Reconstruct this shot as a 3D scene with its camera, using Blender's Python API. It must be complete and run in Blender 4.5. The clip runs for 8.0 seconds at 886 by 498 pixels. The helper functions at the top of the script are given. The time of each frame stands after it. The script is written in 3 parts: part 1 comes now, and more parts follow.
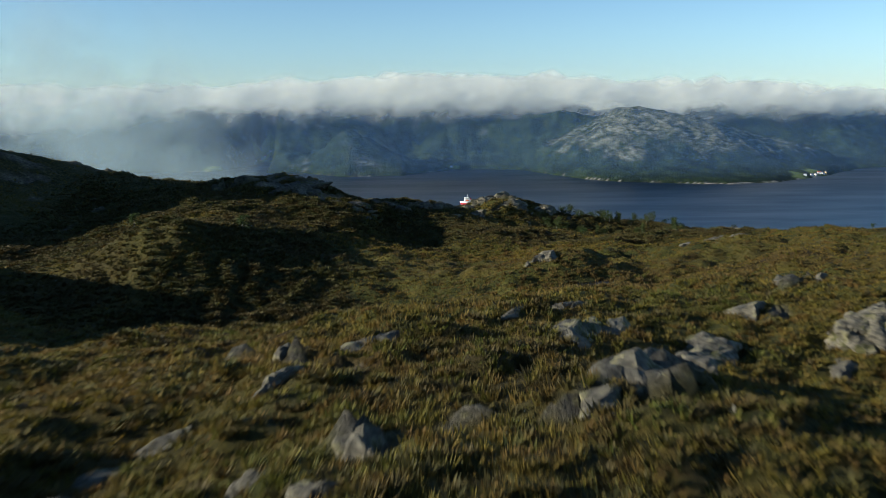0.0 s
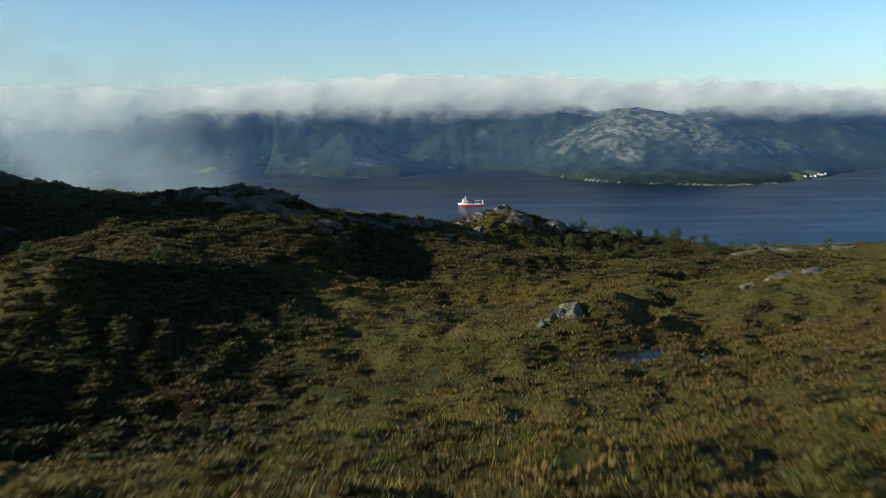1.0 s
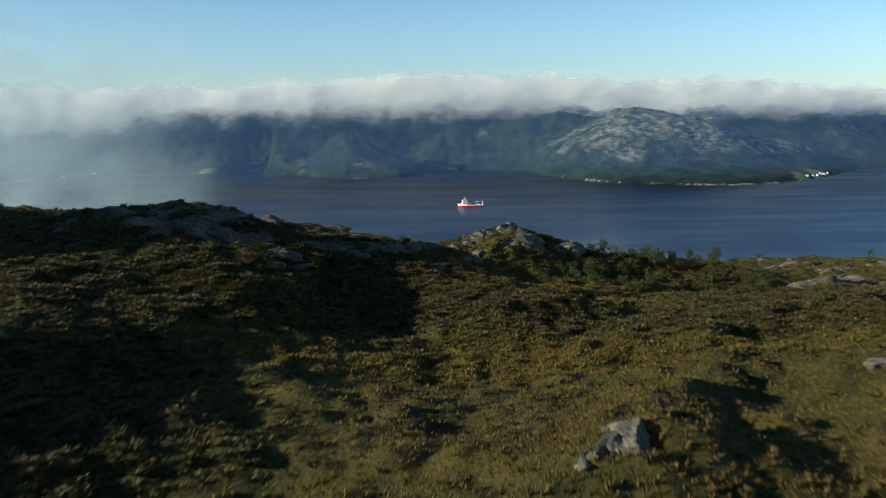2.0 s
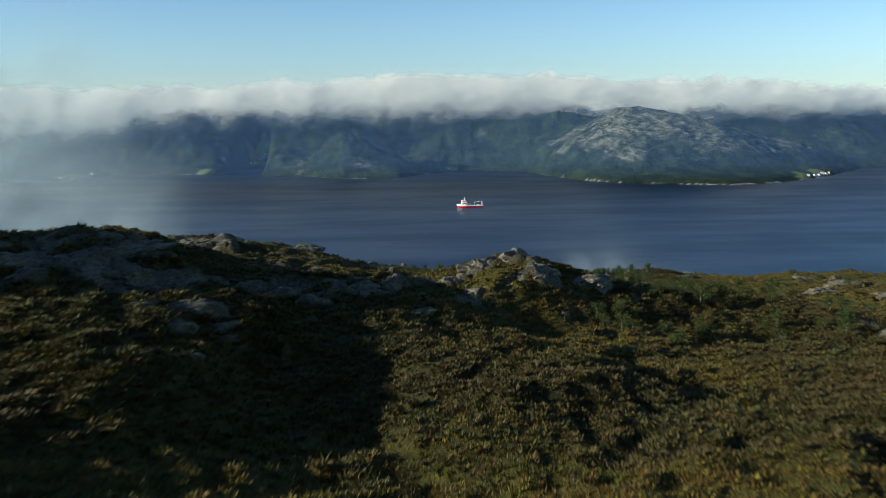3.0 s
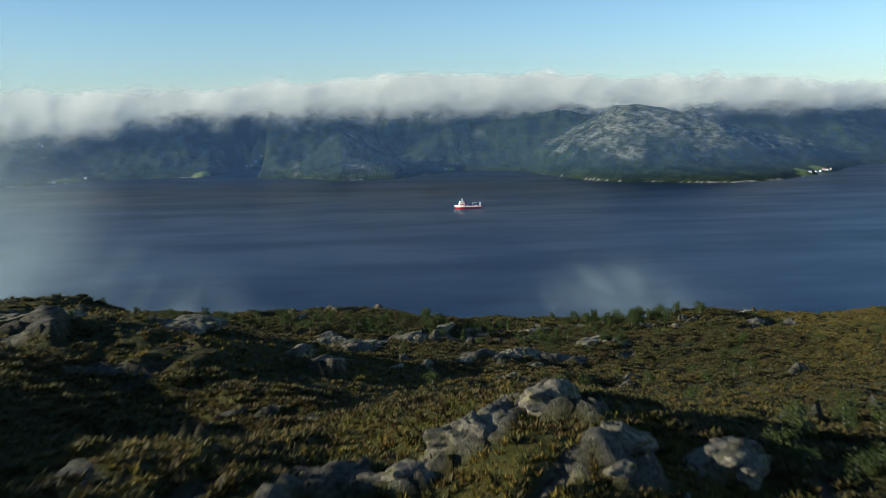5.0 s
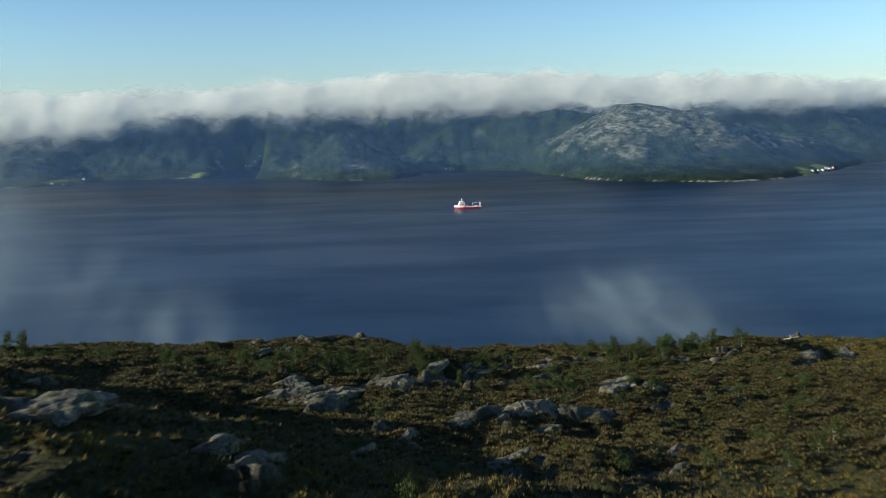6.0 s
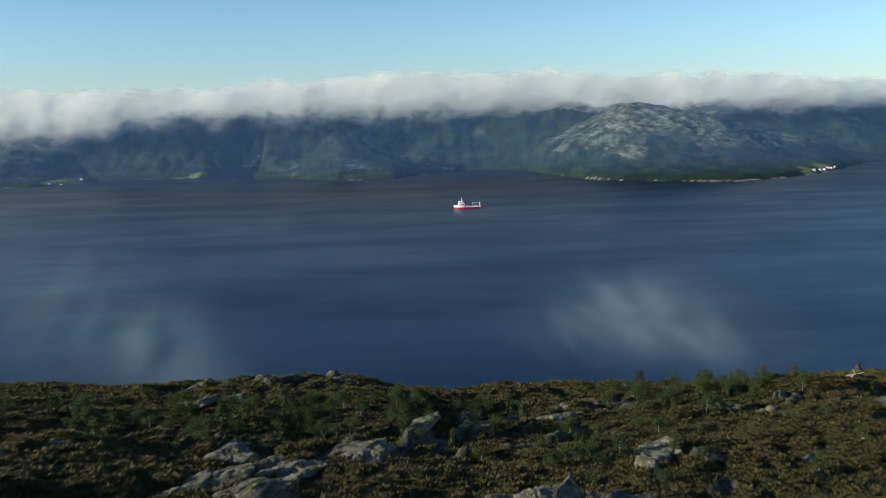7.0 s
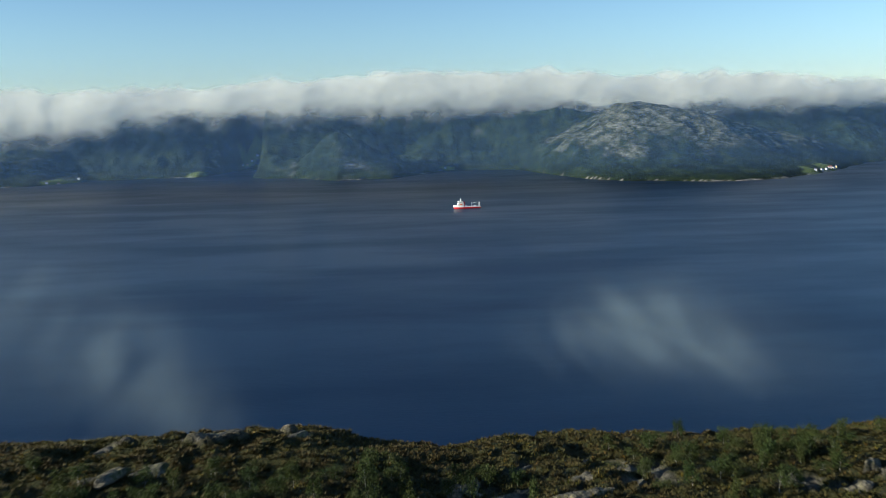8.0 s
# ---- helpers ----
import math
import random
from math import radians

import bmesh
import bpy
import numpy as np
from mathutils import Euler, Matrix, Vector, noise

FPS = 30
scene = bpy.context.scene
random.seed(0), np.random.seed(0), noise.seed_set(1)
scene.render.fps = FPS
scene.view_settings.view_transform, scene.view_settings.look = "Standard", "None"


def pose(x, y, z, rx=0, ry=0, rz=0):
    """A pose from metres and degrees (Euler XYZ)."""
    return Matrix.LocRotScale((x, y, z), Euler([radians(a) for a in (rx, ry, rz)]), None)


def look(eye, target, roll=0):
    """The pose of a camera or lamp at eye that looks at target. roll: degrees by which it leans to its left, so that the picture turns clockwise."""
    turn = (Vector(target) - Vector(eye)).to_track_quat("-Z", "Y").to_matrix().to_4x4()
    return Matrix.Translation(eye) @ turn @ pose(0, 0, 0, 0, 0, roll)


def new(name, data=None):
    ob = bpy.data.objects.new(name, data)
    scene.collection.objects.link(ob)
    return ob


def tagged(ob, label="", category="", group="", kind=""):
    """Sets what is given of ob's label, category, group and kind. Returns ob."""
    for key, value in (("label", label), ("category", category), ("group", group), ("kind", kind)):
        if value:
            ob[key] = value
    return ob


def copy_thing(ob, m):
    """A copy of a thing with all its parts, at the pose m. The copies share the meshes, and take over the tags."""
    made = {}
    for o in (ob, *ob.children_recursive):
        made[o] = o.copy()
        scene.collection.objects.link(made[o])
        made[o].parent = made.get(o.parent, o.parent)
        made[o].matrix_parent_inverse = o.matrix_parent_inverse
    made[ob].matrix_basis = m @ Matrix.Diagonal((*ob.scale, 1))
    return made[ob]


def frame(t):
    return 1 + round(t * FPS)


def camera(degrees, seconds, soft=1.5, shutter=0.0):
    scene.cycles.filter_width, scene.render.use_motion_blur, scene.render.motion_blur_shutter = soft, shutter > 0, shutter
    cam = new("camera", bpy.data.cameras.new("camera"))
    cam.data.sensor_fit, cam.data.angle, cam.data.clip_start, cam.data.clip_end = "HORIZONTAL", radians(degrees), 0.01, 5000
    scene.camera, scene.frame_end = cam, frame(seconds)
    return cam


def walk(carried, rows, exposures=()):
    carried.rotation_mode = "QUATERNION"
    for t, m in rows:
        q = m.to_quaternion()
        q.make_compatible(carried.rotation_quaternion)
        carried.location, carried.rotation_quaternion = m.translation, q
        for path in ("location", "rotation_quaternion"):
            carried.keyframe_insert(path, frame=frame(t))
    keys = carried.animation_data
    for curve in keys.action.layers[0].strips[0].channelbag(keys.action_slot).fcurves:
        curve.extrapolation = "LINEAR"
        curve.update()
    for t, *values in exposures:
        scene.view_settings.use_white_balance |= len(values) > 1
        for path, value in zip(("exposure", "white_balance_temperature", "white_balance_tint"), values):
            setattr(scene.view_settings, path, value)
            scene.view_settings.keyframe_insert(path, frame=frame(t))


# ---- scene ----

# ---- camera: a level flight over the heath towards the fjord, 20 m/s ----
cam = camera(56.8, 8.0, soft=0.8, shutter=0.4)
PATH = [
    (0.0, look((0.00, 0.00, 272.70), (2.98, 98.61, 256.35), -0.42)),
    (0.5, look((0.86, 10.12, 272.59), (3.97, 108.73, 256.30), -0.37)),
    (1.0, look((1.72, 20.27, 272.48), (4.91, 118.89, 256.24), -0.38)),
    (1.5, look((2.57, 30.43, 272.37), (5.76, 129.06, 256.16), -0.47)),
    (2.0, look((3.42, 40.59, 272.25), (6.58, 139.21, 256.05), -0.59)),
    (2.5, look((4.26, 50.71, 272.12), (7.43, 149.34, 255.91), -0.64)),
    (3.0, look((5.09, 60.80, 271.97), (8.30, 159.43, 255.74), -0.67)),
    (3.5, look((5.92, 70.85, 271.79), (9.17, 169.46, 255.54), -0.74)),
    (4.0, look((6.74, 80.83, 271.58), (10.03, 179.45, 255.32), -0.87)),
    (4.5, look((7.56, 90.76, 271.32), (10.89, 189.38, 255.07), -1.08)),
    (5.0, look((8.38, 100.64, 271.02), (11.73, 199.26, 254.79), -1.28)),
    (5.5, look((9.20, 110.47, 270.66), (12.54, 209.09, 254.42), -1.39)),
    (6.0, look((10.02, 120.26, 270.23), (13.34, 218.88, 253.97), -1.45)),
    (6.5, look((10.86, 130.03, 269.71), (14.18, 228.64, 253.44), -1.48)),
    (7.0, look((11.71, 139.78, 269.11), (15.04, 238.39, 252.81), -1.50)),
    (7.5, look((12.58, 149.55, 268.40), (15.93, 248.15, 252.08), -1.50)),
    (8.0, look((13.48, 159.35, 267.58), (16.85, 257.95, 251.24), -1.48)),
]
walk(cam, PATH, exposures=[(0.0, 1.15, 5750, 5), (8.0, 1.15, 5750, 5)])

# ---- light: low evening sun from the side, clear sky ----
SUN_AZIMUTH, SUN_HEIGHT = radians(-104.0), radians(16.5)
scene.cycles.transparent_max_bounces = 24
world = bpy.data.worlds.new("world")
scene.world = world
world.use_nodes = True
wn = world.node_tree.nodes
sky = wn.new("ShaderNodeTexSky")
sky.sky_type = "NISHITA"
sky.sun_disc = False
sky.sun_elevation, sky.sun_rotation = SUN_HEIGHT, SUN_AZIMUTH
sky.altitude, sky.air_density, sky.dust_density, sky.ozone_density = 280, 1.0, 0.1, 3.0
wn["Background"].inputs["Strength"].default_value = 0.065
world.node_tree.links.new(sky.outputs[0], wn["Background"].inputs["Color"])
lamp = bpy.data.lights.new("sun", "SUN")
lamp.energy, lamp.angle, lamp.color = 5.0, radians(0.6), (1.0, 0.86, 0.66)
sun = new("sun", lamp)
to_sun = Vector((math.sin(SUN_AZIMUTH) * math.cos(SUN_HEIGHT), math.cos(SUN_AZIMUTH) * math.cos(SUN_HEIGHT), math.sin(SUN_HEIGHT)))
sun.matrix_world = look(to_sun * 1000, (0, 0, 0))


# ---- noise on arrays ----
def lattice(ix, iy, seed):
    n = (ix.astype(np.int64) * 374761393 + iy.astype(np.int64) * 668265263 + seed * 974634777) & 0xFFFFFFFF
    n = ((n ^ (n >> 13)) * 1274126177) & 0xFFFFFFFF
    n = ((n ^ (n >> 16)) * 2246822519) & 0xFFFFFFFF
    return ((n ^ (n >> 15)) & 0xFFFF) / 65535.0


def grain(x, y, size, seed=0):
    """Smooth noise of -1 to 1 with lumps of about that size."""
    x, y = x / size, y / size
    ix, iy = np.floor(x), np.floor(y)
    u, v = x - ix, y - iy
    u, v = u * u * u * (u * (u * 6 - 15) + 10), v * v * v * (v * (v * 6 - 15) + 10)
    a = lattice(ix, iy, seed) * (1 - u) + lattice(ix + 1, iy, seed) * u
    b = lattice(ix, iy + 1, seed) * (1 - u) + lattice(ix + 1, iy + 1, seed) * u
    return (a * (1 - v) + b * v) * 2 - 1


def fbm(x, y, size, octaves, seed=0, gain=0.5):
    total, amp = 0.0, 1.0
    for k in range(octaves):
        c, s = math.cos(0.6 * k), math.sin(0.6 * k)
        total = total + amp * grain(x * c - y * s, x * s + y * c, size / 2.03 ** k, seed + k)
        amp *= gain
    return total


def smooth(a, b, x):
    t = np.clip((x - a) / (b - a), 0, 1)
    return t * t * (3 - 2 * t)


# ---- the lie of the land ----
# knolls and hollows: x, y, spread, height
HEATH = [(-40, 0, 8, -3.06), (-10, 25, 7, -1.4), (3, 28, 10, 2.12), (25, 42, 12, 0.79), (1, 55, 13, -2.35), (-70, 60, 28, -5.45),
         (14, 60, 7, -1.04), (-25, 62, 12, -4.55), (11, 70, 3.5, 1.4), (25, 72, 13, -0.58), (-21, 73, 8, 2.34), (45, 85, 16, 2.19)]
# the knolls at x -84, -76, -48, -90 are unseen, added to shade the heath
KNOLLS = [(2, 87, 8, -2.25), (-24, 90, 13, 4.25), (18, 98, 13, -2.58), (-35, 100, 20, -3.1), (-2, 100, 12, 3.12), (120, 110, 35, 6.33),
          (8, 118, 6, -0.44), (-104, 118, 26, 9.5), (-84, 80, 17, 12.0), (-76, 106, 16, 4.0), (-48, 57, 11, 8.0), (-90, 100, 12, 13.0), (-5, 106, 8, -4.6), (-9, 84, 5, -1.5), (32, 121, 8, -2.49), (-20, 125, 12, 7.28), (34, 125, 14, 1.55), (-62, 126, 24, 7.46),
          (-50, 128, 13, 2.33), (13, 134, 9, 4.2), (15, 131, 4.5, 2.2), (-17, 124, 4, 1.0), (80, 135, 28, -5.63)]
BRINK = [(24, 160, 14, 0.3), (0, 161, 10, 2.11), (-22, 162, 12, 4.81), (-40, 180, 20, 2.38), (53, 188, 8, -1.38), (60, 195, 20, -0.69),
         (-65, 200, 28, 2.15), (-15, 200, 18, 0.69), (20, 200, 16, -0.91), (5, 203, 13, -1.25), (2, 221, 12, 3.01), (50, 233, 12, 0.5), (66, 229, 9, 1.8),
         (90, 240, 8, 2.61)]
# smaller swells and dips between them
HEATH_SWELLS = [(12, 28, 7, -2.18), (-19, 45.5, 4.5, -1.22), (10, 47, 11, 0.49), (17, 50, 4.5, -0.29), (-9, 63, 7, -1.74), (21.5, 68, 4.5, -1.22), (12.5, 68, 4.5, 0.6), (-2, 70, 7, -0.47),
                (-23.5, 72.5, 4.5, 3.02), (-16, 77, 7, 0.25), (53, 82, 17, -1.28), (-5.5, 86, 4.5, 0.49), (-1, 95, 4.5, -2.07), (-14.5, 95, 4.5, -1.88), (-23.5, 95, 4.5, 0.38), (8, 99.5, 4.5, 0.36)]
KNOLL_SWELLS = [(21, 102, 11, 0.96), (-1, 104, 4.5, -1.75), (-9, 105, 7, 4.18), (-30, 105, 7, 2.15), (-2, 112, 7, 1.46), (3.5, 113, 4.5, 0.77), (-23.5, 113, 4.5, 0.23), (-10, 117.5, 4.5, -0.95),
                (-58, 119, 7, -0.46), (19, 126, 7, -0.98), (-14.5, 126.5, 4.5, -1.03), (-1, 126.5, 4.5, 1.59), (-28, 126.5, 4.5, -0.98), (17, 126.5, 4.5, -1.05), (-19, 126.5, 4.5, 0.38), (8, 131, 4.5, -0.63),
                (26, 131, 4.5, 0.37), (-10, 131, 4.5, -0.78), (43, 135, 11, 1.26), (-1, 135.5, 4.5, -0.55), (-14.5, 135.5, 4.5, 0.39)]
BRINK_SWELLS = [(-10, 162.5, 4.5, 1.04), (-28, 162.5, 4.5, -0.5), (-14.5, 167, 4.5, -1.04), (-5.5, 167, 4.5, 0.45), (10, 168, 11, -1.08), (-23.5, 171.5, 4.5, 1.31), (32, 179, 11, -1.48), (-5.5, 180.5, 4.5, -1.16),
                (17, 185, 4.5, 1.02), (26, 185, 4.5, -0.86), (-23.5, 194, 4.5, 0.33), (8, 198.5, 4.5, 0.97), (44, 198.5, 4.5, -0.45), (36, 201, 17, -0.49), (80, 203, 4.5, -1.27), (-14.5, 207.5, 4.5, -0.37),
                (17, 212, 4.5, -1.03), (62, 216.5, 4.5, -1), (-2, 217, 7, -0.79), (53, 221, 4.5, 1.66), (-14.5, 221, 4.5, 0.62)]
EDGE_SWELLS = [(-34, 223, 11, 1.15), (68, 224, 7, -2.45), (12, 224, 7, -0.64), (48.5, 225.5, 4.5, -0.49), (44, 230, 4.5, -0.98), (3.5, 230, 4.5, 0.72), (98, 230, 4.5, 0.58), (21.5, 230, 4.5, 0.58),
               (12.5, 230, 4.5, -0.63), (62, 230, 4.5, -0.38), (87, 234, 11, 0.82), (30.5, 234.5, 4.5, 0.72), (53, 234.5, 4.5, -1.03), (17, 234.5, 4.5, -0.92), (39.5, 234.5, 4.5, 0.54), (17, 239, 4.5, -0.62)]
POND = (14.0, 64.3, 258.95)

# bare rock: x, y, breadth, height
OUTCROPS = [(-8, 20.3, 1.8, 0.5), (-7.4, 22.3, 1.9, 0.6), (-4.5, 28, 1.3, 0.7), (-4.3, 24.5, 1.6, 1.5), (-3.8, 17, 1.1, 0.6), (-2, 15.4, 1.4, 0.7), (-1.4, 18.1, 1.2, 0.6), (-1.3, 29.1, 2.7, 0.9),
            (11.3, 69.2, 2.4, 0.9), (10.4, 68.6, 1.8, 0.6), (9.2, 67.8, 0.8, 0.3), (15.3, 36.6, 3.1, 1.2), (16.2, 29.7, 2.2, 0.9), (19, 33.2, 4.6, 2.6), (19, 41.4, 1.6, 0.8), (21.4, 42.3, 1.5, 1.1)]
SLABS = [(4, 33.5, 1, 0.3), (4.5, 19.7, 1.6, 0.7), (5.4, 29.6, 2, 0.8), (5.9, 31, 2.5, 0.6), (6, 22, 1.8, 0.9), (6.7, 36.3, 1.2, 0.4), (7.1, 31.1, 1.5, 0.6), (7.2, 36.2, 0.9, 0.4),
         (7.6, 18.8, 0.4, 0.4), (7.8, 31.7, 1.4, 0.6), (9.9, 28.8, 3.4, 1.3), (8.2, 26.6, 2.4, 1.0), (7, 24.4, 2.2, 0.9), (11.4, 31.2, 2.9, 1.4), (12.2, 22.6, 1.5, 0.7)]
KNOLL_ROCKS = [(5.2, 118.1, 1.7, 0.6), (6.6, 129.3, 2.5, 1), (9.8, 125.3, 2.3, 1.1), (10.6, 131.4, 3.5, 1.8), (9.3, 130.9, 1.7, 1.1), (13.9, 133, 2.5, 0.9), (16.2, 130.8, 2.7, 1.4), (13.4, 127.8, 1.4, 0.7),
               (15.6, 128.2, 1.1, 0.5), (11.8, 126.6, 1.1, 0.5), (20, 131.2, 2.7, 0.9), (19.1, 130.7, 1.2, 0.7), (9.8, 126.9, 2.4, 1.3), (8.3, 129.3, 2, 0.7), (16.8, 124.2, 1, 1), (17.9, 128.3, 0.9, 0.5),
               (21.3, 130.7, 1.8, 1), (12.6, 134.6, 1.9, 0.5), (5.1, 123, 1.7, 0.9)]
RIDGE_ROCKS = [(-9, 104.4, 3.2, 1.5), (-8.2, 108.8, 4.6, 1.2), (-14, 112.4, 3.6, 1.2), (-12.5, 116.6, 3.5, 0.8), (-7.4, 117, 4.4, 1.3), (-4.5, 117.4, 3.7, 1.3), (-2.2, 116.9, 2.7, 1), (-1.1, 122.1, 3.7, 1),
               (1, 120.9, 2.9, 1), (2.6, 123.5, 3.4, 1.4), (-6.4, 101.6, 1, 0.5), (-6.8, 107.4, 3.4, 1.1), (-11.1, 107, 2.6, 0.8)]
CREST_ROCKS = [(-17.3, 119, 7.4, 1.9), (-20.3, 115.3, 6.3, 1.6), (-14.6, 120.4, 3.9, 1.7), (-17.9, 114.8, 4.9, 1.6), (-18.8, 109.7, 3.4, 1.4), (-14.9, 115.4, 4.5, 1.5), (-3.9, 121.3, 3.6, 1.1), (-2.8, 126.5, 2.2, 0.6),
               (0.7, 123.4, 2, 1.2), (-1, 119.5, 2.4, 0.8), (2.4, 142, 1.9, 0.6), (-2.1, 142.7, 2.3, 0.6), (-4.7, 119.5, 2.8, 0.9)]
SHELF_ROCKS = [(-19.8, 148.6, 3.2, 0.7), (-12.1, 150.5, 2.7, 0.6), (-22.6, 157.9, 7.2, 0.8), (-18.2, 158.4, 4.6, 0.8), (1.2, 158.7, 1.8, 0.7), (-0.6, 161.2, 2.8, 1.1), (1.5, 161.2, 3.1, 0.9), (-8.8, 161.4, 4.6, 0.7),
               (-11, 168, 4.9, 0.8), (6.2, 169.8, 2.2, 0.5), (-9.7, 170.5, 3.5, 1.5), (26.7, 170.7, 2.4, 0.8), (15.5, 172.5, 5.2, 1.1), (-5.7, 172.6, 2.8, 0.9), (-16.3, 173.4, 2.6, 0.5), (8.6, 176, 3.7, 0.8),
               (29.1, 177.5, 2.7, 1), (20.1, 183.3, 2.8, 1.1), (13.4, 183.5, 2.8, 0.6), (16.5, 184.5, 2.9, 0.9)]
RIB_ROCKS = [(0.1, 188.2, 3, 0.6), (19.2, 188.3, 6.6, 1.3), (-3.5, 188.8, 5.4, 1.3), (1.7, 189.1, 4.9, 1.1), (26.2, 191, 3.3, 0.8), (-1.6, 192.6, 3.3, 0.9), (21.2, 193.1, 3.3, 0.9), (2.3, 195.5, 5, 0.9),
             (-14.2, 195.9, 3.2, 0.9), (0.7, 196.7, 4.8, 1), (28.9, 196.9, 4.6, 1), (-2.9, 197.9, 6.1, 1), (7, 199.1, 5.2, 1), (42.5, 200.2, 3.8, 1.2), (30.3, 201, 4.9, 1.2), (26, 203.1, 3.7, 0.9),
             (11.7, 206.8, 3.8, 0.7)]
EDGE_ROCKS = [(16.1, 211.5, 8.6, 1.3), (55.8, 212.7, 5.6, 1.2), (-8.3, 213.4, 2.2, 0.7), (44.3, 213.4, 4.2, 2.7), (15.6, 214.8, 6.2, 1), (25.3, 214.8, 5.3, 0.8), (-6.6, 215.7, 3.4, 0.6), (47.6, 216.3, 4, 2.4),
              (29.8, 217.2, 3.6, 0.9), (-3.9, 217.9, 2.3, 0.5), (26.1, 218.4, 3.6, 1), (31.9, 219, 2.8, 0.9), (21.9, 221.8, 3.3, 0.9), (-11.5, 222, 2, 0.5), (30.3, 222.1, 3.4, 1), (-0.4, 222.2, 1.9, 0.5),
              (66.4, 222.5, 5.9, 1.1), (-3.3, 223.2, 4.3, 0.7), (27, 224.4, 3, 0.9), (2.7, 224.9, 3.1, 0.6)]
FLANK_ROCKS = [(45.7, 123.4, 7, 1.3), (75.3, 173.9, 7, 1.4), (88.1, 184, 7, 1.4), (31.5, 84.8, 2.6, 0.5), (34, 85, 2.7, 0.5), (26.9, 79.8, 1.9, 0.5), (68.4, 181.9, 7, 1.4), (76.4, 205.2, 6.4, 1.3), (74.8, 188.7, 7, 1.4)]
ROCKS = FLANK_ROCKS + OUTCROPS + SLABS + KNOLL_ROCKS + RIDGE_ROCKS + CREST_ROCKS + SHELF_ROCKS + RIB_ROCKS + EDGE_ROCKS


def hills(x, y):
    bx, by = np.clip(x, -130, 130), np.clip(y, -60, 260)
    z = 265.24 - 1.01 * bx / 100 - 4.0 * by / 100 - 3.4 * (by / 100) ** 2
    for hx, hy, s, h in HEATH + KNOLLS + BRINK + HEATH_SWELLS + KNOLL_SWELLS + BRINK_SWELLS + EDGE_SWELLS:
        z = z + h * np.exp(-((x - hx) ** 2 + (y - hy) ** 2) / (2 * s * s))
    over = y - 239.0 - 4 * grain(x, y, 40, 91) - 6 * np.exp(-((x - 66) / 12) ** 2)
    z = z - 0.85 * 6 * np.log1p(np.exp(np.clip(over / 6, -30, 60)))
    out = np.maximum(np.abs(x) - 130, 0)
    return z - 0.05 * out


def bare(x, y):
    """Where the rock shows through: 0 to 1."""
    along, across = 0.64 * x + 0.77 * y, 0.64 * y - 0.77 * x
    m = 0.2 * fbm(x, y, 6, 4, 11, 0.6) + 0.3 * fbm(along * 0.3, across, 1.7, 3, 17)
    near_rock = 0 * x
    for rx, ry, w, h in ROCKS:
        near_rock = np.maximum(near_rock, np.exp(-((x - rx) ** 2 + (y - ry) ** 2) / (2 * (0.75 * w) ** 2)))
    m = m + 0.32 * near_rock
    for rx, ry, s, w in ((15, 131, 6, 0.12), (-18, 118, 9, 0.1), (-24, 161, 12, 0.16), (-60, 128, 22, 0.25), (32, 45, 8, 0.15)):
        m = m + w * np.exp(-((x - rx) ** 2 + (y - ry) ** 2) / (2 * s * s))
    for rx, ry, s, w in ((8, 58, 12, 0.4), (2, 82, 14, 0.4), (14, 106, 9, 0.3), (-24, 86, 10, 0.3), (40, 85, 16, 0.1)):
        m = m - w * np.exp(-((x - rx) ** 2 + (y - ry) ** 2) / (2 * s * s))
    return smooth(0.42, 0.5, m)


def heathery(x, y):
    """Where dark heather stands instead of grass: 0 to 1."""
    m = smooth(-5, -13, x) * smooth(52, 62, y) + smooth(90, 106, y + 0.2 * x) * smooth(66, 50, x) + 0.85 * smooth(180, 195, y) * smooth(60, 46, x) + 0.4 * smooth(14, 20, -y + 40)
    m = m - 0.75 * np.exp(-((x - 14) ** 2 + (y - 123) ** 2) / 130)
    return np.clip(m + 0.55 * fbm(x, y, 8, 3, 301) - 0.15, 0, 1)


def ground_z(x, y):
    z = hills(x, y)
    near = np.exp(-np.maximum(np.hypot(x, y - 120) - 160, 0) / 150)
    rock = bare(x, y)
    soft = 0.55 * fbm(x, y, 7, 3, 21) + 0.42 * np.abs(fbm(x, y, 2.3, 2, 25)) + 0.2 * fbm(x, y, 1.05, 1, 29)
    ledge = fbm(0.26 * x + 0.31 * y, 0.7 * y - 0.85 * x, 2.6, 4, 31)
    hard = 0.5 * fbm(x, y, 7, 3, 21) + 0.25 + 0.6 * ledge + 0.45 * np.floor(ledge * 3) / 3
    z = z + near * (soft * (1 - rock) + hard * rock)
    far = 1 - np.exp(-np.maximum(np.hypot(x, y - 120) - 160, 0) / 200)
    z = z + far * 9 * fbm(x, y, 120, 4, 41)
    px, py, pz = POND
    d = np.hypot((x - px) / 1.5, (y - py - 0.4 * (x - px)) / 1.0) + 0.55 * grain(x, y, 1.3, 45)
    z = np.where(d < 3.6, z + (np.minimum(z, pz - 0.22 + 0.11 * d * d) - z) * smooth(3.6, 2.4, d), z)
    return z


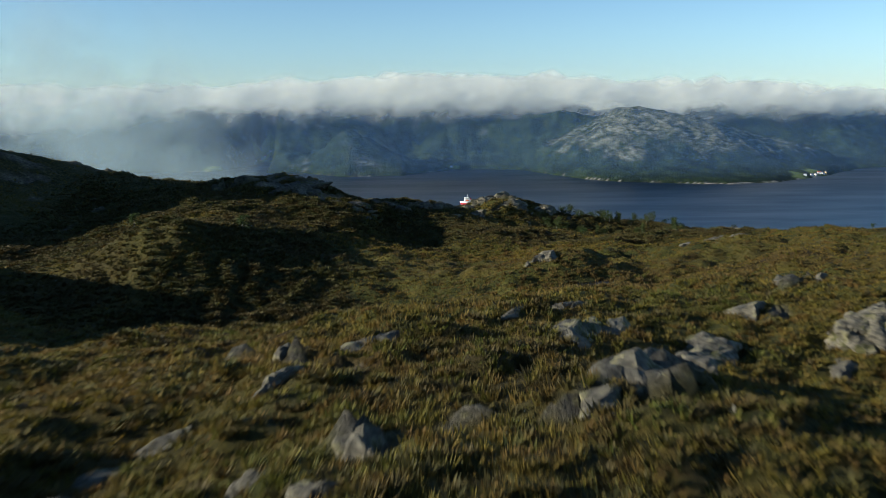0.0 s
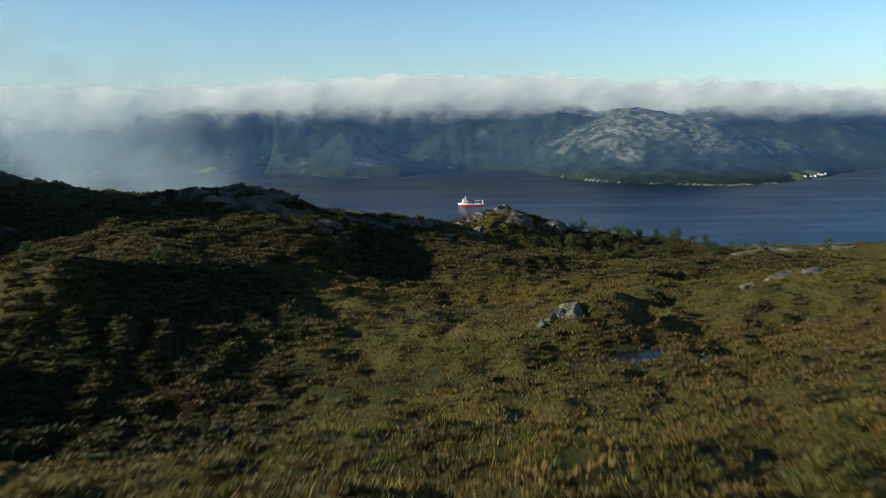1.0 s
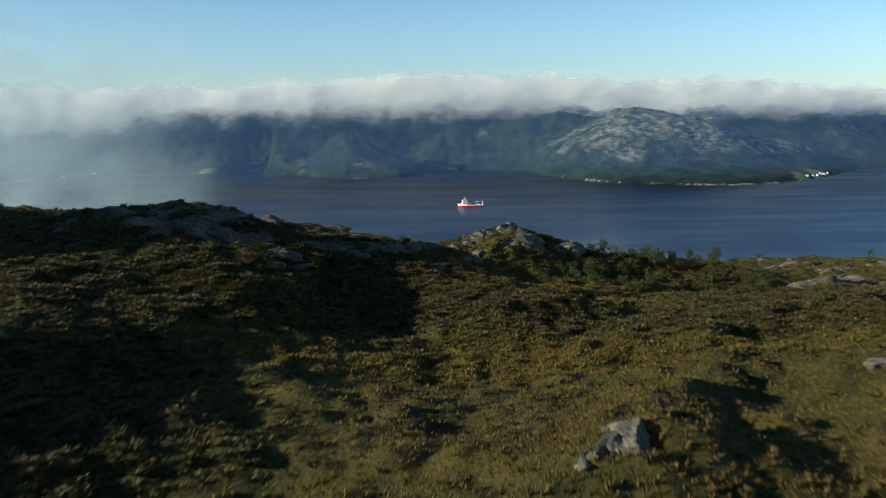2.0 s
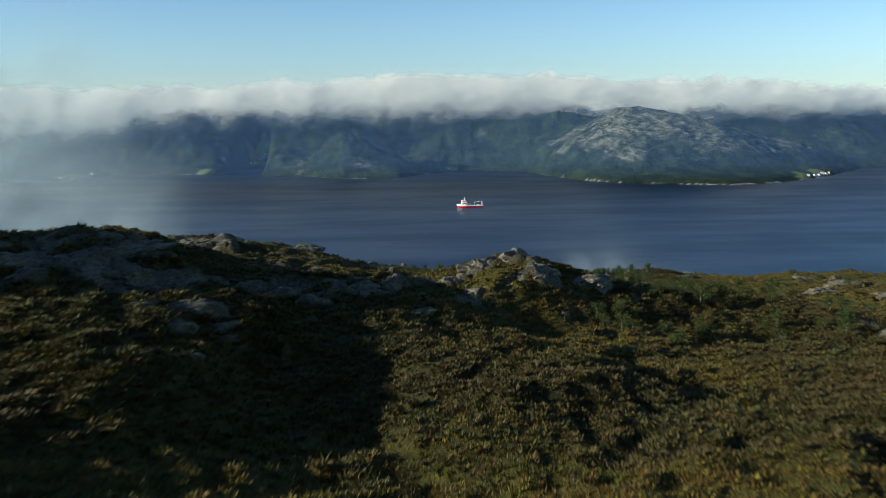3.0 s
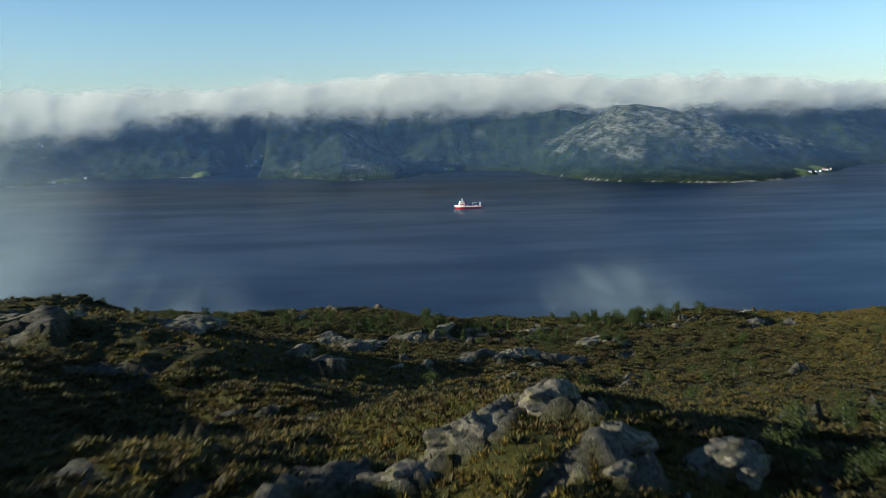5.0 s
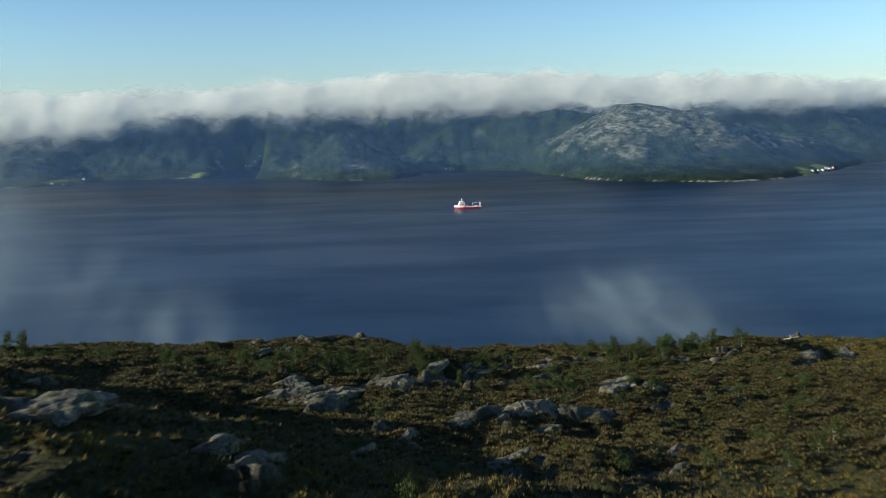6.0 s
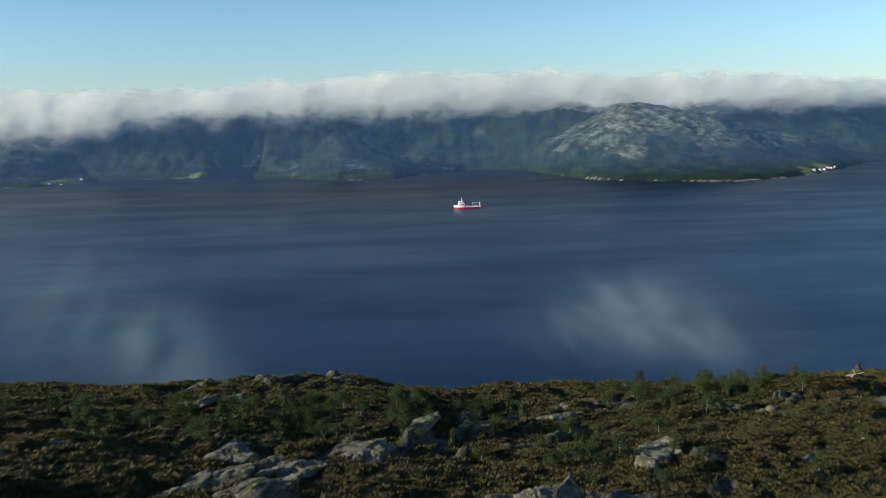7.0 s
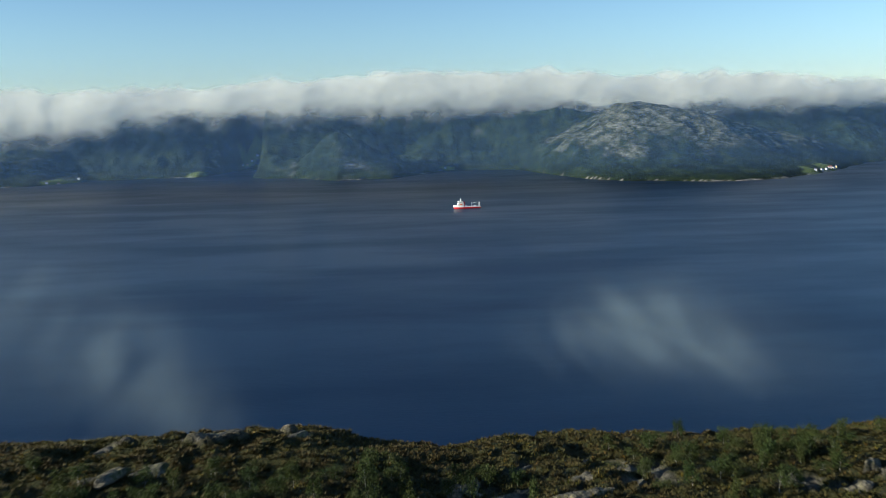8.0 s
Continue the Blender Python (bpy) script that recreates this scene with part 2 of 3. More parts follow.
def grid_mesh(name, xs, ys, z, smooth_faces=True, y=None):
    """A sheet over the lines xs and ys with heights z[row, column]."""
    nx, ny = len(xs), len(ys)
    gx, gy = np.meshgrid(xs, ys)
    co = np.stack([gx, gy if y is None else y, z], -1).reshape(-1, 3).astype(np.float32)
    i = (np.arange(ny - 1)[:, None] * nx + np.arange(nx - 1)).ravel()
    quads = np.stack([i, i + 1, i + nx + 1, i + nx], -1)
    return array_mesh(name, co, quads, smooth_faces)


def array_mesh(name, co, faces, smooth_faces=False):
    k = faces.shape[1]
    me = bpy.data.meshes.new(name)
    me.vertices.add(len(co))
    me.vertices.foreach_set("co", np.asarray(co, np.float32).ravel())
    me.loops.add(faces.size)
    me.loops.foreach_set("vertex_index", faces.astype(np.int32).ravel())
    me.polygons.add(len(faces))
    me.polygons.foreach_set("loop_start", np.arange(0, faces.size, k, dtype=np.int32))
    me.polygons.foreach_set("use_smooth", np.full(len(faces), smooth_faces))
    me.update(calc_edges=True)
    return me


def mask(me, name, values):
    at = me.attributes.new(name, "FLOAT", "POINT")
    at.data.foreach_set("value", np.asarray(values, np.float32).ravel())


# ---- materials ----
class Nodes:
    """A small hand for node materials."""

    def __init__(self, name):
        self.mat = bpy.data.materials.new(name)
        self.mat.use_nodes = True
        self.tree = self.mat.node_tree
        self.bsdf = self.tree.nodes["Principled BSDF"]
        self.out = self.tree.nodes["Material Output"]

    def add(self, kind, **given):
        node = self.tree.nodes.new("ShaderNode" + kind)
        for key, value in given.items():
            node.inputs[key].default_value = value
        return node

    def link(self, a, b):
        self.tree.links.new(a, b)

    def where(self):
        return self.add("TexCoord").outputs["Object"]

    def noise(self, scale, detail=4.0, rough=0.55, stretch=None):
        n = self.add("TexNoise", Scale=scale, Detail=detail, Roughness=rough)
        at = self.where()
        if stretch:
            m = self.add("Mapping")
            m.inputs["Scale"].default_value = stretch
            self.link(at, m.inputs[0])
            at = m.outputs[0]
        self.link(at, n.inputs["Vector"])
        return n.outputs["Fac"]

    def drift(self, colour, other, scale=0.12):
        return self.mix(self.ramp(self.noise(scale, 4, 0.6), [(0.42, (0, 0, 0)), (0.62, (0.8, 0.8, 0.8))]), colour, other)

    def ramp(self, fac, stops):
        r = self.add("ValToRGB")
        while len(r.color_ramp.elements) < len(stops):
            r.color_ramp.elements.new(0.5)
        for e, (p, c) in zip(r.color_ramp.elements, stops):
            e.position, e.color = p, (*c, 1) if len(c) == 3 else c
        self.link(fac, r.inputs[0])
        return r.outputs[0]

    def mix(self, fac, a, b, how="MIX"):
        m = self.tree.nodes.new("ShaderNodeMix")
        m.data_type, m.blend_type = "RGBA", how
        for sock, v in ((m.inputs[0], fac), (m.inputs[6], a), (m.inputs[7], b)):
            if isinstance(v, (int, float)):
                sock.default_value = v
            elif isinstance(v, tuple):
                sock.default_value = (*v, 1)
            else:
                self.link(v, sock)
        return m.outputs[2]

    def attr(self, name):
        a = self.add("Attribute")
        a.attribute_name = name
        return a.outputs["Fac"]

    def bump(self, height, strength, distance):
        b = self.add("Bump", Strength=strength, Distance=distance)
        self.link(height, b.inputs["Height"])
        self.link(b.outputs[0], self.bsdf.inputs["Normal"])

    def paint(self, colour, roughness=0.8, specular=0.3, metallic=0.0):
        if isinstance(colour, tuple):
            self.bsdf.inputs["Base Color"].default_value = (*colour, 1)
        else:
            self.link(colour, self.bsdf.inputs["Base Color"])
        self.bsdf.inputs["Roughness"].default_value = roughness
        self.bsdf.inputs["Specular IOR Level"].default_value = specular
        self.bsdf.inputs["Metallic"].default_value = metallic
        return self.mat


def rock_colour(n, scale=1.0):
    big = n.ramp(n.noise(0.35 * scale, 5, 0.6), [(0.3, (0.06, 0.057, 0.048)), (0.5, (0.115, 0.107, 0.085)), (0.7, (0.22, 0.2, 0.155))])
    fine = n.ramp(n.noise(3.5 * scale, 6, 0.7, (1, 0.5, 2.0)), [(0.38, (0.14, 0.14, 0.15)), (0.6, (1, 1, 1))])
    lichen = n.ramp(n.noise(1.6 * scale, 5, 0.7), [(0.52, (0, 0, 0)), (0.66, (0.8, 0.8, 0.8))])
    return n.mix(lichen, n.mix(0.8, big, fine, "MULTIPLY"), (0.17, 0.16, 0.085))


def heath_colour(n):
    wide = n.ramp(n.noise(0.07, 4, 0.55), [(0.36, (0.026, 0.038, 0.008)), (0.47, (0.068, 0.074, 0.014)), (0.56, (0.105, 0.085, 0.018)), (0.66, (0.08, 0.045, 0.016))])
    mid = n.ramp(n.noise(0.7, 5, 0.65), [(0.36, (0.015, 0.02, 0.007)), (0.5, (0.055, 0.055, 0.012)), (0.62, (0.10, 0.082, 0.02)), (0.72, (0.09, 0.048, 0.018))])
    fine = n.ramp(n.noise(6.0, 4, 0.7), [(0.3, (0.2, 0.22, 0.2)), (0.65, (1.3, 1.2, 1.0))])
    return n.mix(0.85, n.mix(0.5, wide, mid), fine, "MULTIPLY")


def m_ground():
    n = Nodes("heath_and_rock")
    ling = n.ramp(n.noise(3.2, 6, 0.78), [(0.36, (0.009, 0.013, 0.004)), (0.5, (0.034, 0.036, 0.010)), (0.64, (0.085, 0.066, 0.02))])
    c = n.mix(n.attr("rock"), n.mix(n.attr("heather"), heath_colour(n), ling), rock_colour(n))
    n.bump(n.noise(3.2, 6, 0.75), 1.0, 0.5)
    return n.paint(c, 0.9, 0.15)


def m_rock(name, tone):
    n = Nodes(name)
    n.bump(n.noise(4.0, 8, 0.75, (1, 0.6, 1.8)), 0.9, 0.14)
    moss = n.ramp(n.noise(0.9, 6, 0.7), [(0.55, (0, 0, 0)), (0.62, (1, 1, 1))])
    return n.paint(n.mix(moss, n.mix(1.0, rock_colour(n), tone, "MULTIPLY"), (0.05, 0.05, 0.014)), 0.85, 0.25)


def m_leaf(name, dark, light, lit=0.35, mate=(0.06, 0.055, 0.012), wide=None, russet=(0.09, 0.05, 0.016)):
    n = Nodes(name)
    r = n.add("NewGeometry").outputs["Random Per Island"]
    c = n.ramp(r, [(0.0, dark), (0.6, tuple((a + b) / 2 for a, b in zip(dark, light))), (1.0, light)])
    o = n.add("ObjectInfo").outputs["Random"]
    c = n.mix(n.ramp(o, [(0, (0, 0, 0)), (1, (0.35, 0.35, 0.35))]), c, mate)
    if wide:
        c = n.drift(n.drift(c, wide), russet, 0.9)
    n.paint(c, 0.7, 0.2)
    t = n.add("BsdfTranslucent")
    n.link(c, t.inputs[0])
    m = n.add("MixShader")
    m.inputs[0].default_value = lit
    n.link(n.bsdf.outputs[0], m.inputs[1])
    n.link(t.outputs[0], m.inputs[2])
    n.link(m.outputs[0], n.out.inputs[0])
    return n.mat


def m_water(name, colour, rough, waves):
    n = Nodes(name)
    a = n.noise(waves, 6, 0.65, (0.45, 1.0, 1.0))
    b = n.noise(waves * 0.02, 4, 0.6, (0.3, 1.0, 1.0))
    r = n.ramp(b, [(0.4, (rough,) * 3), (0.62, (rough * 1.3,) * 3)])
    n.paint(colour, rough, 0.38)
    n.link(r, n.bsdf.inputs["Roughness"])
    n.bsdf.inputs["IOR"].default_value = 1.33
    n.bsdf.inputs["Specular Tint"].default_value = (0.66, 0.9, 1.0, 1)
    n.bump(a, 0.2, 0.6)
    return n.mat


def m_cloud(name, colour):
    n = Nodes(name)
    d = n.add("BsdfDiffuse")
    d.inputs[0].default_value = (*colour, 1)
    t = n.add("BsdfTranslucent")
    t.inputs[0].default_value = (*colour, 1)
    m = n.add("MixShader")
    m.inputs[0].default_value = 0.4
    n.link(d.outputs[0], m.inputs[1])
    n.link(t.outputs[0], m.inputs[2])
    c = n.add("BsdfTransparent")
    f = n.add("MixShader")
    n.link(n.attr("thickness_share"), f.inputs[0])
    n.link(c.outputs[0], f.inputs[1])
    n.link(m.outputs[0], f.inputs[2])
    n.link(f.outputs[0], n.out.inputs[0])
    return n.mat


def m_far():
    n = Nodes("far_woods_and_rock")
    wood = n.ramp(n.noise(0.014, 9, 0.75), [(0.36, (0.004, 0.009, 0.004)), (0.48, (0.01, 0.02, 0.007)), (0.6, (0.028, 0.043, 0.012)), (0.72, (0.06, 0.066, 0.026))])
    stone = n.ramp(n.noise(0.03, 8, 0.8, (1, 0.5, 2.2)), [(0.42, (0.016, 0.028, 0.01)), (0.52, (0.10, 0.105, 0.068)), (0.66, (0.28, 0.27, 0.2))])
    n.bump(n.noise(0.035, 8, 0.75), 1.0, 30.0)
    return n.paint(n.mix(n.attr("shore"), n.mix(n.attr("field"), n.mix(n.attr("rock"), wood, stone), (0.14, 0.18, 0.045)), (0.36, 0.34, 0.3)), 0.9, 0.1)


def m_plain(name, colour, rough=0.5, vary=0.15, metal=0.0):
    n = Nodes(name)
    dark = tuple(c * (1 - vary) for c in colour)
    c = n.mix(n.ramp(n.noise(0.9, 5, 0.6), [(0.35, (0, 0, 0)), (0.65, (1, 1, 1))]), colour, dark)
    return n.paint(c, rough, 0.4, metal)


GROUND, FAR = m_ground(), m_far()
# second gneiss repeats the first, darkened: the ridge's shade put into its colour
ROCK, SHADE_TONED_ROCK = m_rock("lichened_gneiss", (1.15, 1.12, 1.05)), m_rock("shade_toned_mossy_gneiss", (0.6, 0.6, 0.62))
SEA, POOL = m_water("fjord_water", (0.0003, 0.0056, 0.025), 0.3, 0.25), m_water("peat_water", (0.006, 0.007, 0.007), 0.03, 0.6)
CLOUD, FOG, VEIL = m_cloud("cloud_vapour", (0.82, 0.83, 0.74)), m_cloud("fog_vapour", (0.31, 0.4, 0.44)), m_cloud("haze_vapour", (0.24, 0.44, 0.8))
TUFT = m_leaf("moor_grass", (0.034, 0.038, 0.006), (0.24, 0.172, 0.024), wide=(0.05, 0.064, 0.01), russet=(0.11, 0.062, 0.018))
LING = m_leaf("heather_leaf", (0.015, 0.023, 0.006), (0.074, 0.07, 0.016), 0.22, wide=(0.055, 0.04, 0.013), russet=(0.058, 0.042, 0.014))
LEAF = m_leaf("birch_leaf", (0.012, 0.026, 0.006), (0.045, 0.066, 0.013), 0.3)
BARK = m_plain("birch_bark", (0.3, 0.28, 0.25), 0.8, 0.6)

# ---- ground, fjord, far shore ----
def spread(lo, a, b, hi, step, grow=1.12):
    """Lines close together from a to b, ever wider beyond."""
    mid = list(np.arange(a, b, step))
    for end, sign, line in ((lo, -1, []), (hi, 1, [])):
        p, s = (mid[0] if sign < 0 else mid[-1]), step
        while (p - end) * sign < 0:
            s *= grow
            p += sign * s
            line.append(p)
        mid = line[::-1] + mid if sign < 0 else mid + line
    return np.array(mid)


def ground():
    xs, ys = spread(-2600, -48, 78, 2600, 0.42), spread(-1500, 6, 238, 760, 0.42)
    gx, gy = np.meshgrid(xs, ys)
    z = np.maximum(ground_z(gx, gy), -25)
    me = grid_mesh("ground", xs, ys, z)
    mask(me, "rock", bare(gx, gy))
    mask(me, "heather", heathery(gx, gy))
    me.materials.append(GROUND)
    return tagged(new("ground", me), "rolling moorland of olive grass, heather and bare grey rock", "ground", kind="structure")


SHORE = [(-5200, 3000), (-2600, 3350), (-1655, 3744), (-1450, 3990), (-985, 4040), (-880, 4480), (-790, 4450), (-710, 3880), (-489, 3780),
         (-305, 3590), (-65, 3650), (163, 3960), (350, 4000), (523, 3906), (600, 3600), (692, 3357), (815, 3209), (1000, 3110), (1183, 3050),
         (1400, 3130), (1616, 3301), (2080, 3800), (2600, 4100), (5200, 4300)]


def far_z(x, y):
    sx, sy = zip(*SHORE)
    d = y - np.interp(x, sx, sy) - 14 * fbm(x, y * 0, 90, 3, 51)
    ramp = smooth(0, 320, d)
    h = -6 + 8 * smooth(-8, 10, d) + 12 * smooth(0, 60, d) + 22 * ramp
    wide = np.where(x < 1020, 370, 740)
    h = h + 235 * smooth(-80, 520, d) * np.exp(-((x - 1020) / wide) ** 2 - ((y - 3900) / 470) ** 2)
    h = h + 135 * smooth(-40, 260, d) * np.exp(-((x + 330) / 205) ** 2 - ((y - 3920) / 210) ** 2)
    h = h + 150 * smooth(0, 350, d) * np.exp(-((x - 330) / 230) ** 2 - ((y - 4480) / 240) ** 2)
    h = h + 60 * smooth(0, 350, d) * np.exp(-((x - 120) / 120) ** 2 - ((y - 4250) / 160) ** 2)
    h = h + 185 * smooth(0, 350, d) * np.exp(-((x - 680) / 290) ** 2 - ((y - 4450) / 260) ** 2)
    h = h + 90 * smooth(0, 350, d) * np.exp(-((x - 1900) / 420) ** 2 - ((y - 4500) / 170) ** 2)
    h = h + 80 * smooth(0, 350, d) * np.exp(-((x - 2500) / 600) ** 2 - ((y - 4650) / 250) ** 2)
    left = smooth(900, 300, x)
    back = y + 120 * grain(x, y, 500, 57) + 70 * grain(x, y, 190, 58)
    h = h + smooth(50, 430, d) * (300 * left * smooth(4150, 4800, back) + 110 * (1 - left) * smooth(4000, 4500, back) + 140 * (1 - left) * smooth(4500, 4900, back))
    turn = ((x + 0.35 * y) / 620) % 1.0
    spurs = np.where(turn < 0.24, turn / 0.24, (1 - turn) / 0.76)
    h = h + 75 * (spurs - 0.4) * smooth(-380, -620, x) * smooth(30, 420, d) * smooth(4750, 4550, y)
    gullies = np.abs(fbm(x * 1.3, y * 0.6, 150, 3, 67))
    return h + ramp * (16 * fbm(x, y, 260, 3, 61) + (12 + 12 * left) * gullies + 5 * fbm(x, y, 34, 2, 69))


def far_shore():
    xs, ys = np.arange(-4000, 4001, 13.0), np.arange(2900, 4960, 10.0)
    gx, gy = np.meshgrid(xs, ys)
    me_z = far_z(gx, gy)
    me = grid_mesh("far_shore", xs, ys, me_z)
    r = np.exp(-((gx - 1060) / 390) ** 2 - ((gy - 3760) / 420) ** 2) + 0.75 * np.exp(-((gx - 1560) / 420) ** 2 - ((gy - 3760) / 260) ** 2) + 0.3 * np.exp(-((gx + 330) / 200) ** 2 - ((gy - 3860) / 200) ** 2) - 0.7 * smooth(95, 40, me_z) * smooth(200, 500, gx)
    mask(me, "rock", smooth(0.3, 0.8, r + 0.4 * fbm(gx, gy, 110, 4, 71, 0.65)))
    field = sum(np.exp(-((gx - fx) / fr) ** 2 - ((gy - fy) / (fr * 1.3)) ** 2) for fx, fy, fr in ((-850, 4590, 55), (1680, 3400, 60), (-1560, 3860, 75), (-1010, 4090, 45), (170, 4010, 30), (1560, 3290, 40)))
    mask(me, "field", smooth(0.35, 0.6, field + 0.3 * fbm(gx, gy, 50, 2, 77)))
    mask(me, "shore", smooth(0.1, 1.5, me_z) * smooth(4.0, 2.2, me_z + 2.5 * fbm(gx, gy, 60, 3, 73)) * smooth(0.1, 0.5, 0.3 + 0.6 * fbm(gx, gy, 110, 3, 74) + 0.35 * smooth(550, 700, gx) - 0.5 * smooth(-250, -150, gx) * smooth(560, 480, gx) - 0.5 * smooth(-760, -900, gx)) * smooth(3600, 3400, gy - 800 * smooth(-100, -200, gx) - 500 * smooth(900, 560, gx)))
    me.materials.append(FAR)
    return tagged(new("far_shore_mountains", me), "wooded and rocky mountains along the far shore", "mountain", kind="structure")


def fjord():
    me = grid_mesh("water", np.linspace(-6000, 6000, 3), np.linspace(330, 5200, 3), np.zeros((3, 3)))
    me.materials.append(SEA)
    return tagged(new("water", me), "calm dark blue fjord water with wind streaks", "water", kind="structure")


ground()
fjord()
far_shore()


# ---- clouds and fog ----
def vapour_sheet(parent, name, y0, x0, x1, z0, z1, cols, rows_, density, relief, material):
    xs, zs = np.linspace(x0, x1, cols), np.linspace(z0, z1, rows_)
    gx, gz = np.meshgrid(xs, zs)
    me = grid_mesh(name, xs, zs, gz, y=y0 + relief(gx, gz))
    mask(me, "thickness_share", np.clip(density(gx, gz), 0, 1))
    me.materials.append(material)
    ob = new(name, me)
    ob.parent = parent
    return ob


def cloud_bank():
    top = new("cloud_bank")
    tagged(top, "long bank of white stratus cloud along the mountain tops", "cloud", kind="stuff")
    cx, crest_z = (-3400, -2230, -1200, -410, -165, 200, 805, 1110, 1715, 2020, 2530, 3400), (425, 434, 448, 464, 500, 492, 482, 444, 446, 420, 390, 380)
    fx, foot_z = (-3400, -2300, -1800, -1500, -1000, -600, -300, 200, 900, 1300, 2600, 3400), (215, 205, 195, 225, 280, 262, 288, 278, 246, 248, 262, 262)
    for k, y0 in enumerate((4260, 4390, 4520)):
        def density(x, z, k=k):
            puff = fbm(x, z * 1.7, 170, 5, 80 + 7 * k, 0.55)
            lump = np.abs(fbm(x, z * 0.6, 330, 3, 95 + k))
            crest = np.interp(x, cx, crest_z) - 30 + 20 * puff + 30 * lump - 4 * k
            foot = np.interp(x, fx, foot_z) + 48 * puff + 14 * k
            return smooth(crest + 14, crest - 34, z) * smooth(foot - 50, foot + 75, z) * (0.82 + 0.14 * puff)
        def relief(x, z, k=k):
            low, high = np.interp(x, fx, foot_z), np.interp(x, cx, crest_z)
            rise = (z - low) / (high - low)
            return 70 * (rise - 0.35) ** 2 - 11 * fbm(x, z * 1.3, 300, 2, 80 + 7 * k, 0.4) - 1.6 * fbm(x, z * 1.5, 90, 2, 82 + k)
        vapour_sheet(top, "cloud_layer", y0, -3400, 3400, 130, 560, 700, 80, density, relief, CLOUD)


def fog_patch(label, y0, spots, seed, deep=10.0, strength=0.5, ragged=0.5):
    top = new("fog_patch")
    tagged(top, label, "fog", kind="stuff")
    for k in range(5):
        def density(x, z, k=k):
            d = 0
            for sx, sz, rx, rz, a in spots:
                d = d + a * np.exp(-((x - sx) / rx) ** 2 - ((z - sz) / rz) ** 2)
            n = 0.55 + ragged * fbm(x + 0.5 * k, z, spots[0][2] * 0.6, 5, seed, 0.6)
            edge = smooth(0, 0.2, (x - x0) / (x1 - x0)) * smooth(1, 0.8, (x - x0) / (x1 - x0)) * smooth(0, 0.2, (z - z0) / (z1 - z0)) * smooth(1, 0.8, (z - z0) / (z1 - z0))
            return 0.235 * np.tanh(strength * d * np.clip(n, 0, 1.4) * edge / 0.235)
        x0, x1 = min(s[0] - 2.4 * s[2] for s in spots), max(s[0] + 2.4 * s[2] for s in spots)
        z0, z1 = min(s[1] - 2.4 * s[3] for s in spots), max(s[1] + 2.4 * s[3] for s in spots)
        vapour_sheet(top, "fog_layer", y0 + deep * k, x0, x1, z0, z1, 120, 90, density, lambda x, z: -0.45 * (x - (x0 + x1) / 2), FOG)


cloud_bank()
fog_patch("pale fog drifting up beside the rocky ridge", 258, [(-92, 256, 28, 22, 0.8), (-125, 266, 36, 26, 0.85), (-68, 246, 20, 18, 0.6), (-125, 290, 44, 20, 0.14)], 120, 6.0, strength=0.33, ragged=0.55)
fog_patch("thin fog wisp rising over the hillside brink", 372, [(73, 209, 11, 9, 0.5), (85, 210, 11, 9, 0.6), (98, 203, 15, 9, 0.4), (60, 203, 10, 8, 0.2), (84, 198, 30, 9, 0.3)], 157, 5.0, strength=0.11, ragged=0.38)
fog_patch("thin fog veil hanging below the brink", 376, [(-58, 198, 17, 14, 0.45), (-76, 208, 18, 15, 0.45), (-102, 212, 24, 20, 0.34), (-44, 190, 12, 9, 0.3)], 166, 5.0, strength=0.08, ragged=0.35)


# two upright see-through sheets; the blue of distance is put into their colour
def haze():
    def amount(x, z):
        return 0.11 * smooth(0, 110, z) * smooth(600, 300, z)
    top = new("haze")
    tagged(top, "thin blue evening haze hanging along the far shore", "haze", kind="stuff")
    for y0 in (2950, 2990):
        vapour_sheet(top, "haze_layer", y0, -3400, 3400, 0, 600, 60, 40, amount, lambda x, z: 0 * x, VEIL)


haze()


# ---- building helpers ----
def part(name, bm, material, parent, label=""):
    """Links a bmesh as one mesh object under a thing or a part."""
    me = bpy.data.meshes.new(name)
    bm.to_mesh(me)
    bm.free()
    me.materials.append(material)
    ob = new(name, me)
    ob.parent = parent
    return tagged(ob, label)


def box(x0, x1, y0, y1, z0, z1, bevel=0.0, bm=None):
    bm = bm or bmesh.new()
    m = Matrix.LocRotScale(((x0 + x1) / 2, (y0 + y1) / 2, (z0 + z1) / 2), None, (x1 - x0, y1 - y0, z1 - z0))
    made = bmesh.ops.create_cube(bm, size=1, matrix=m)["verts"]
    if bevel:
        edges = list({e for v in made for e in v.link_edges})
        bmesh.ops.bevel(bm, geom=edges, offset=bevel, segments=2, affect="EDGES", profile=0.6)
    return bm


def rod(a, b, r0, r1, sides=8, bm=None):
    bm = bm or bmesh.new()
    a, b = Vector(a), Vector(b)
    turn = (b - a).to_track_quat("Z", "Y").to_matrix().to_4x4()
    m = Matrix.Translation((a + b) / 2) @ turn
    bmesh.ops.create_cone(bm, cap_ends=True, segments=sides, radius1=r0, radius2=r1, depth=(b - a).length, matrix=m)
    return bm


def land(x, y):
    return float(ground_z(np.array([float(x)]), np.array([float(y)]))[0])


